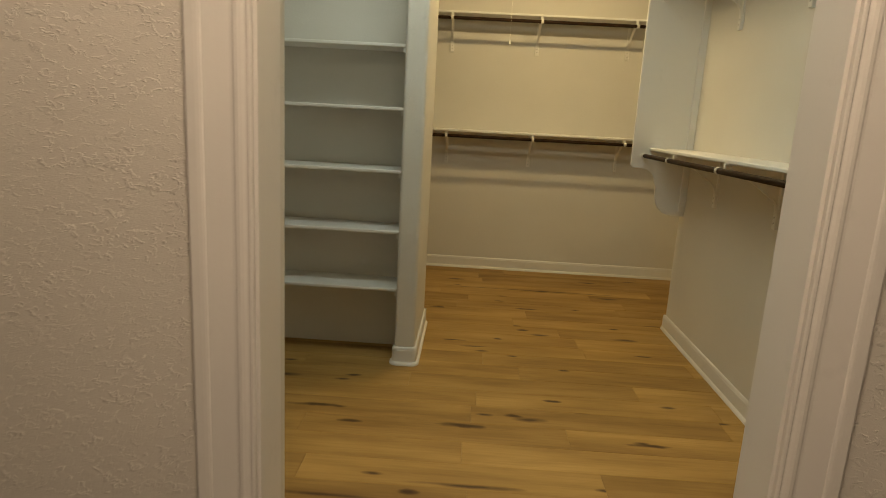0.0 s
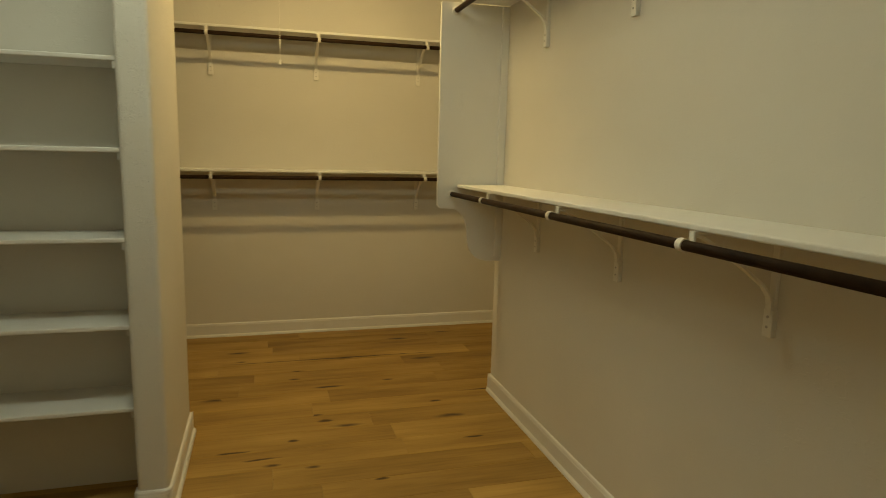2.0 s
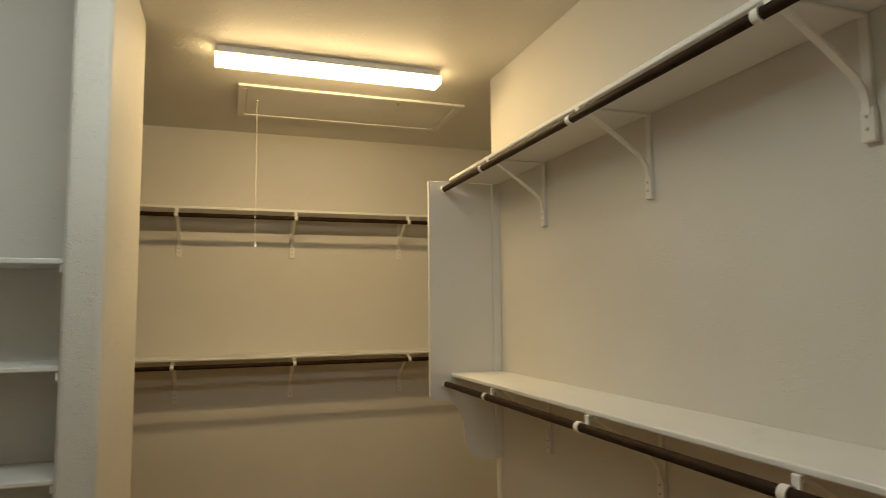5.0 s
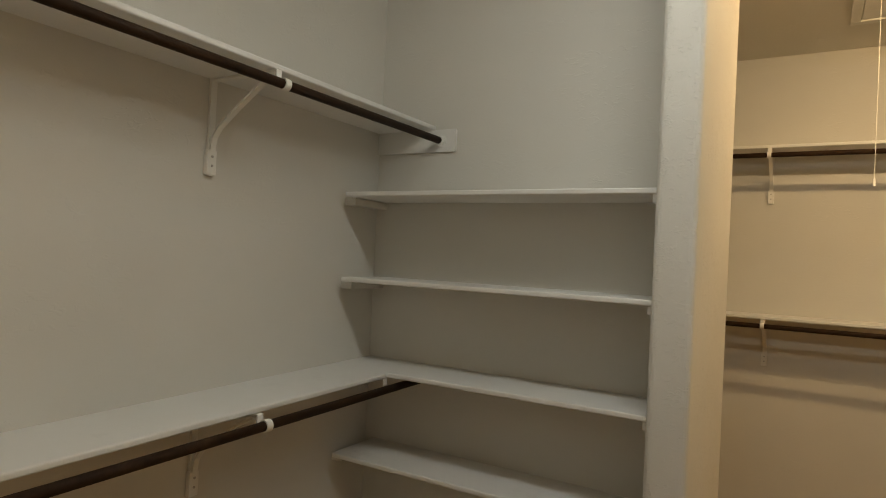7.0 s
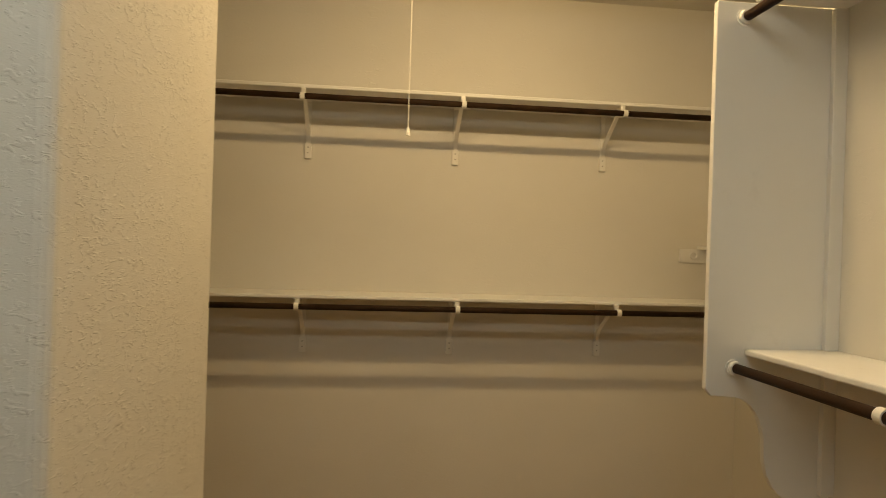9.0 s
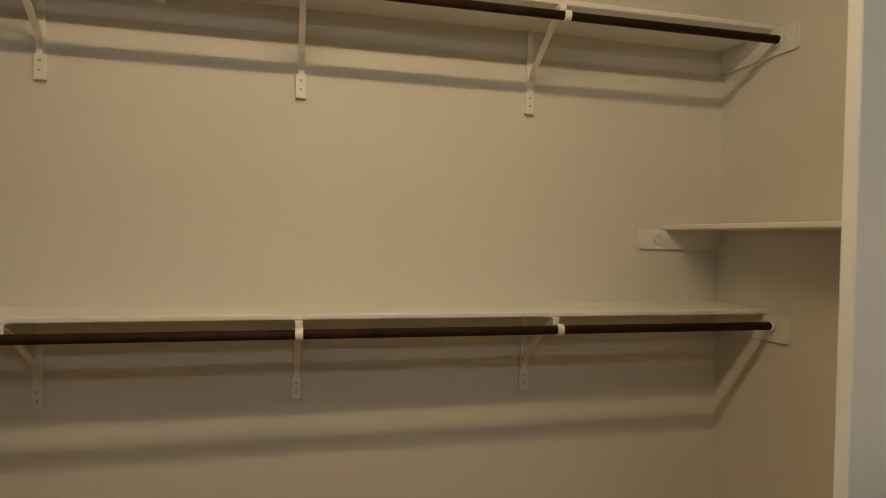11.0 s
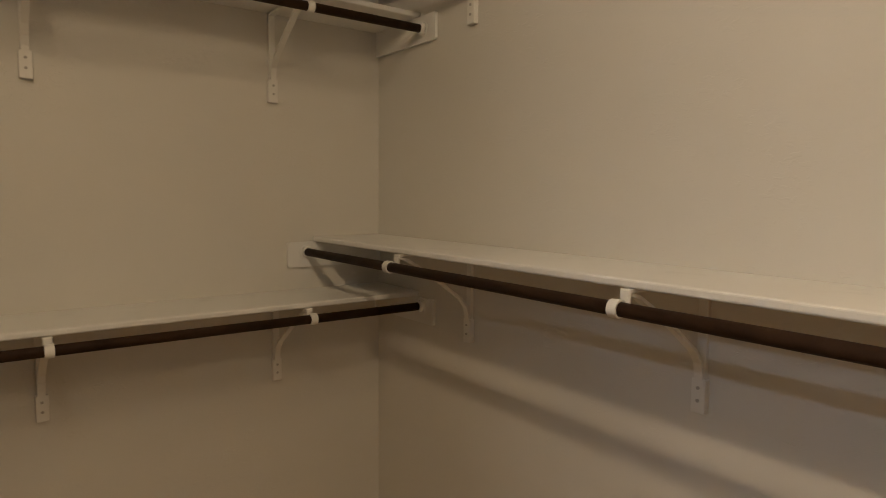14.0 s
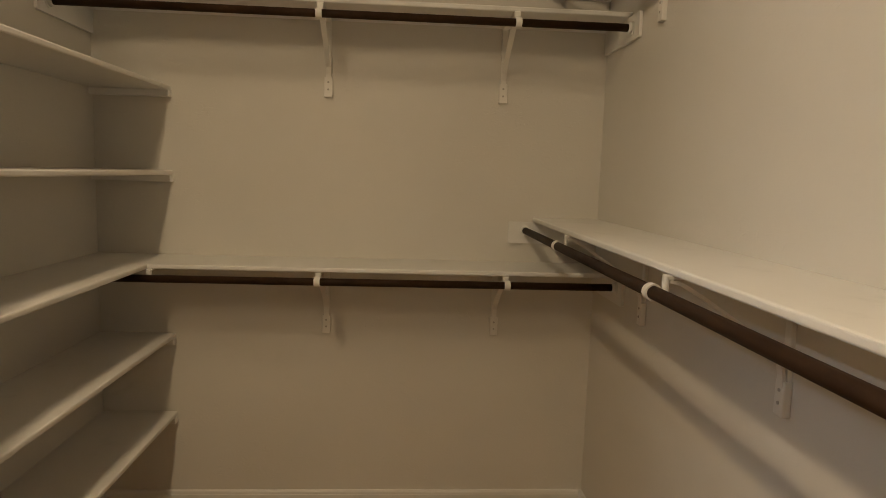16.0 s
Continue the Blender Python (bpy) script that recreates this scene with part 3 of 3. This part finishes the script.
cord = thing("pull_cord", "thin white pull cord with a small plastic knob", "cord", pose(CX, CY, CEIL - 0.010))
part("eyelet", cylinder((0, 0, -0.012), (0, 0, 0.0005), 0.006, 14), STEEL, cord)
part("string", cylinder((0, 0, 1.985 - CEIL + 0.010), (0, 0, -0.010), 0.0016, 10), CORD, cord)
part("knob", cylinder((0, 0, 1.955 - CEIL + 0.010), (0, 0, 1.988 - CEIL + 0.010), 0.0085, 16, 0.0045), PLASTIC, cord)


# ---- floor planks ----
def plank_mesh(length, width):
    """A plank from its corner, its upper edges eased."""
    bm = bmesh.new()
    e, g = 0.0020, 0.0001
    lo = [bm.verts.new(v) for v in ((g, g, -0.011), (length - g, g, -0.011), (length - g, width - g, -0.011), (g, width - g, -0.011))]
    mi = [bm.verts.new(v) for v in ((g, g, -e), (length - g, g, -e), (length - g, width - g, -e), (g, width - g, -e))]
    hi = [bm.verts.new(v) for v in ((g + e, g + e, 0), (length - g - e, g + e, 0), (length - g - e, width - g - e, 0), (g + e, width - g - e, 0))]
    for a, b in ((lo, mi), (mi, hi)):
        for i in range(4):
            j = (i + 1) % 4
            bm.faces.new((a[i], a[j], b[j], b[i]))
    bm.faces.new(hi)
    bm.faces.new(lo[::-1])
    return to_mesh("plank", bm, OAK)


floor = bpy.data.objects["floor"]
PW, PL = 0.181, 1.22
meshes = {}
rng = random.Random(7)
ENDS = {13: 0.355, 15: 0.786, 17: 0.675, 18: 0.376, 12: -0.25}   # where a joint is seen, by row
first_row = 3.248 - 13 * PW
threshold = first_row + PW * math.floor((S_OUT - first_row) / PW)
# The hall floor is out of view; its dark colour holds down bounced light.
structure("floor_hall", block(HALL_W, HALL_E, HALL_S, threshold - 0.001, -0.0115, 0.001), DARK_FLOOR, "unseen dark hall floor that cuts bounced light")
for row in range(28):
    y = first_row + row * PW
    if y > N or y + PW < S_OUT:
        continue
    left, right = W, NE
    x = ENDS.get(row, rng.uniform(0, PL))
    while x > left:
        x -= PL
    while x < right:
        a, b = max(x, left), min(x + PL, right)
        x += PL
        if b - a < 0.03:
            continue
        key = round(b - a, 2)
        if key not in meshes:
            meshes[key] = plank_mesh(b - a, PW)
        ob = new("plank", meshes[key])
        ob.location = (a, y, 0)
        ob.parent = floor
